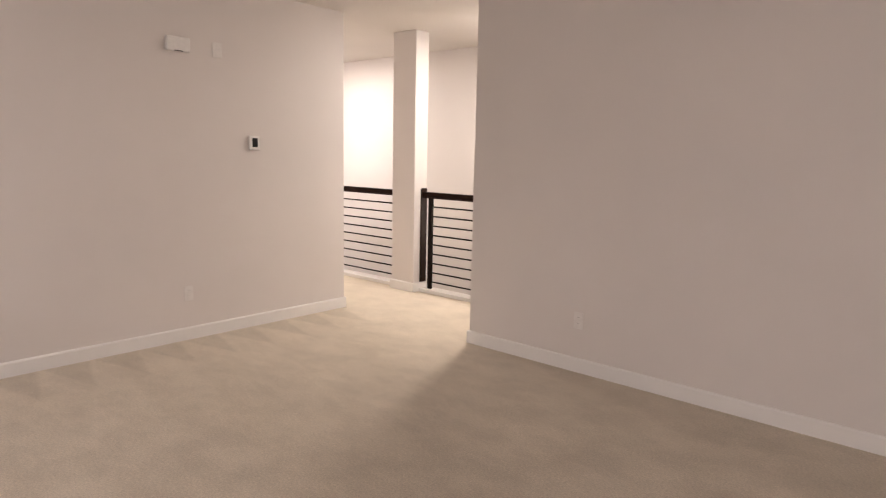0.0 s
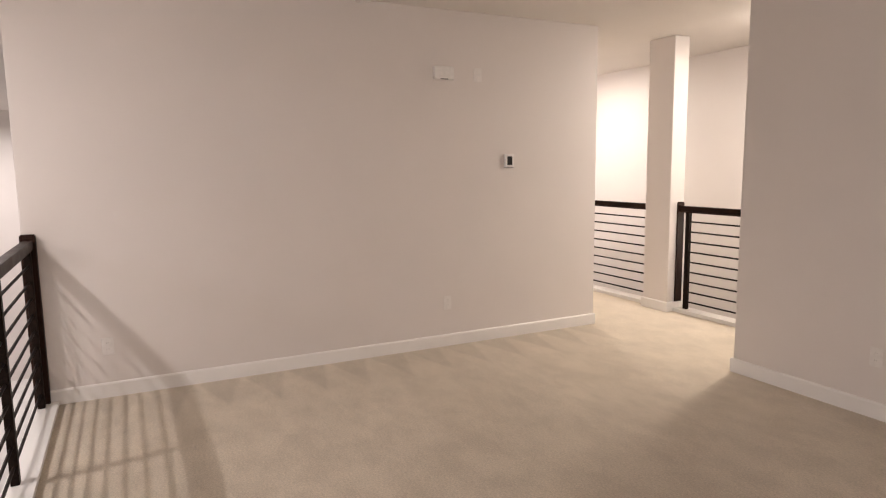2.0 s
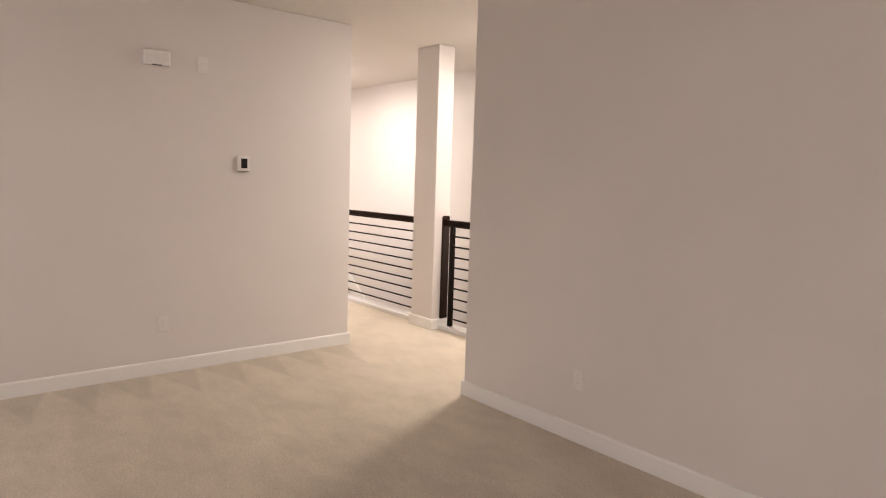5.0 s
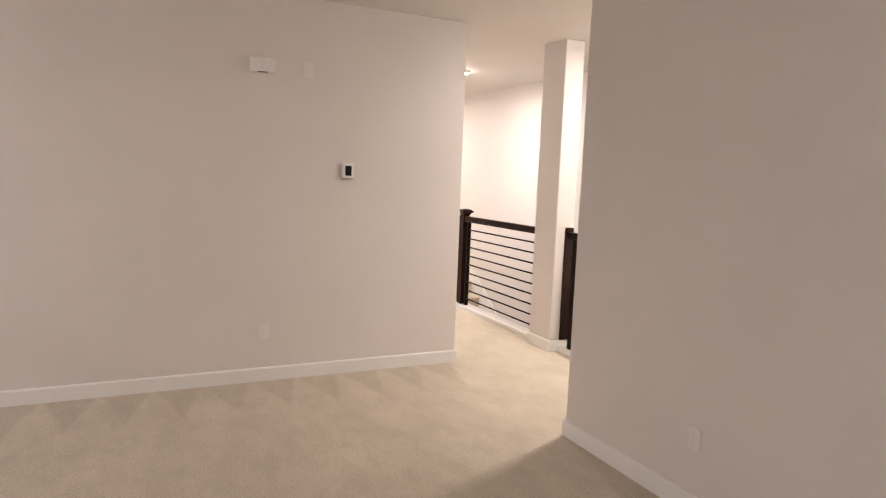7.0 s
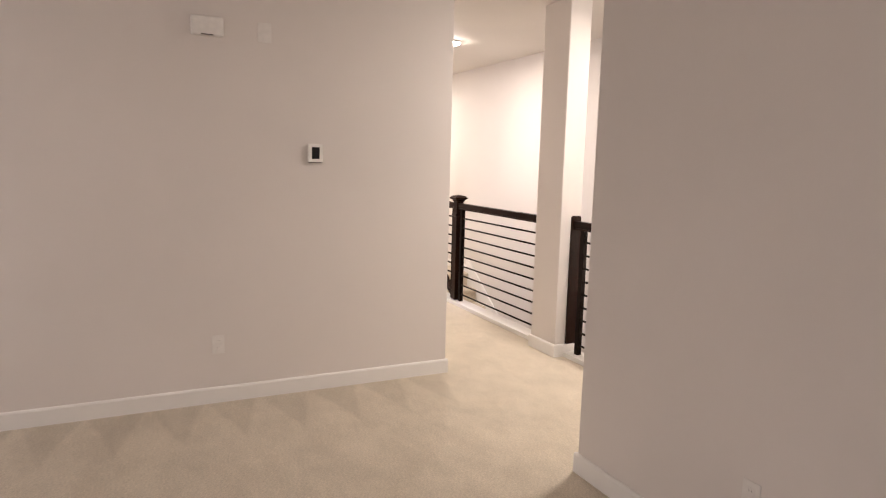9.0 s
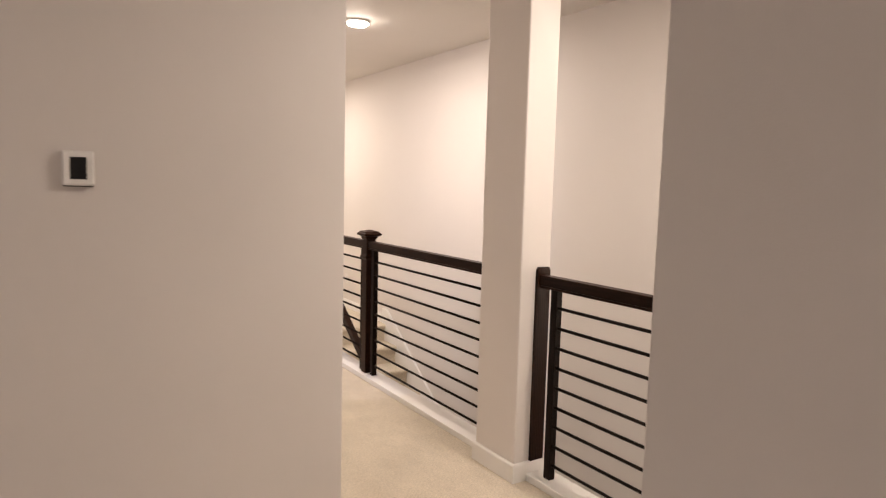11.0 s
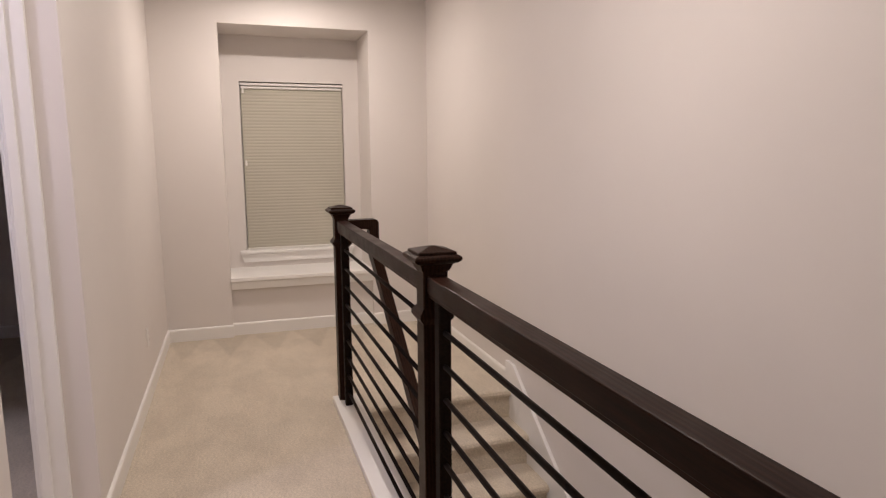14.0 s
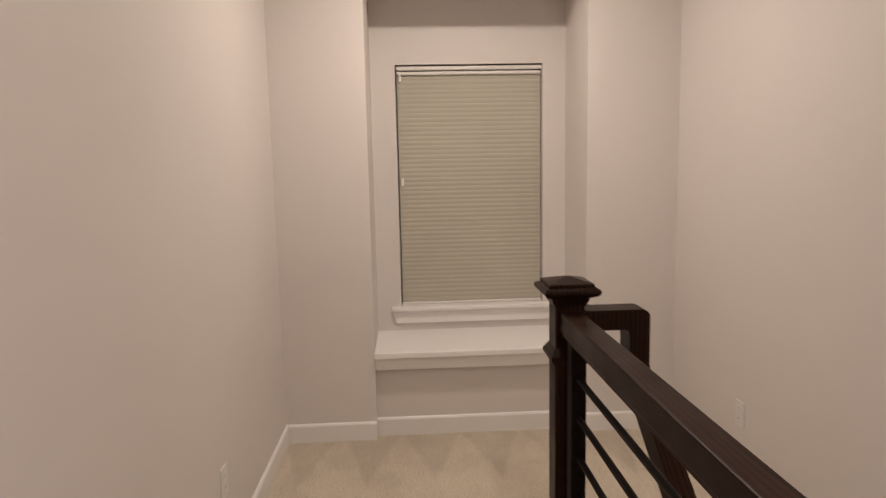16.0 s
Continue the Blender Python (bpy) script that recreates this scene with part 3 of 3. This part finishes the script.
# invented fixture that carries one bounce fill lamp
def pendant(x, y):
    o = thing("pendant_fill_lamp", "added unseen long-stemmed fill pendant over the lower storey", "pendant lamp", "lower storey pendants", (x, y, H))
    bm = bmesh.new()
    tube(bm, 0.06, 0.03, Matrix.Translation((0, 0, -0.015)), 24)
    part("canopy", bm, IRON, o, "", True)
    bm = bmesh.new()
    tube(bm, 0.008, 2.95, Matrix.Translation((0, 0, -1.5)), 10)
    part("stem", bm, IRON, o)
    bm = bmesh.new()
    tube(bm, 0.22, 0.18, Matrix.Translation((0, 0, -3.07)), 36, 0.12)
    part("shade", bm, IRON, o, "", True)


for px, py in FILL_PENDANTS:
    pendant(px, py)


def vent(at, dx, dy, slats, label, along="x"):
    o = thing("ceiling_vent", label, "air vent", "ceiling vents", at)
    bm = bmesh.new()
    f = 0.026
    for d in ((0, dx, 0, f), (0, dx, dy - f, dy), (0, f, f, dy - f), (dx - f, dx, f, dy - f)):
        block(bm, *d, -0.010, 0, 0.002)
    part("frame", bm, METALWHITE, o)
    boxpart("backing", (f, dx - f, f, dy - f, -0.002, -0.0005), SLOT, o)
    for k in range(slats):
        bm = bmesh.new()
        if along == "x":
            c = f + (dy - 2 * f) * (k + 0.5) / slats
            prism(bm, [(c - 0.008, -0.0025), (c - 0.0065, -0.0025), (c + 0.008, -0.011), (c + 0.0065, -0.011)], "x", f, dx - f)
        else:
            c = f + (dx - 2 * f) * (k + 0.5) / slats
            prism(bm, [(c - 0.008, -0.0025), (c - 0.0065, -0.0025), (c + 0.008, -0.011), (c + 0.0065, -0.011)], "y", f, dy - f)
        part("slat", bm, METALWHITE, o)
    return o


vent((1.33, -1.01, H), 0.36, 0.61, 9, "white louvred air vent in the loft ceiling", "y")
vent((-5.20, 1.00, H), 0.15, 0.30, 4, "small white louvred air vent by the hall light", "y")

det = thing("smoke_detector", "small white smoke detector on the loft ceiling", "smoke detector", "", (0.10, -2.25, H))
bm = bmesh.new()
tube(bm, 0.062, 0.028, Matrix.Translation((0, 0, -0.014)), 32, 0.066)
part("body", bm, PLASTIC, det, "", True)

# assumed sconce; cap and opaque shields are added to cut its light into a wedge
sconce = thing("wall_sconce", "assumed small white sconce, capped and shielded to shape light on the foyer wall", "wall lamp", "", (0.985, YS, 0.74))
boxpart("backplate", (-0.02, 0.02, -0.012, 0, -0.05, 0.02), PLASTIC, sconce, 0.003)
boxpart("arm", (-0.005, 0.005, -0.27, -0.012, -0.035, -0.025), PLASTIC, sconce, 0.002)
# these blockers glow only to merge with the bright spot
boxpart("front_light_block", (-0.031, 0.045, -0.300, -0.295, -0.045, 0.030), SCONCEGLOW, sconce, 0.001, "glowing surface of an assumed lamp")
boxpart("side_light_block", (-0.032, -0.030, -0.295, -0.2698, -0.045, 0.080), SCONCEGLOW, sconce)
boxpart("cap", (-0.016, 0.016, -0.295, -0.06, 0.030, 0.031), PLASTIC, sconce)
bm = bmesh.new()
tube(bm, 0.006, 0.022, Matrix.Translation((0, -0.28, 0.0)), 16)
g = part("bulb", bm, SCONCEGLOW, sconce, "glowing surface of an assumed lamp", True)
g.visible_shadow = False
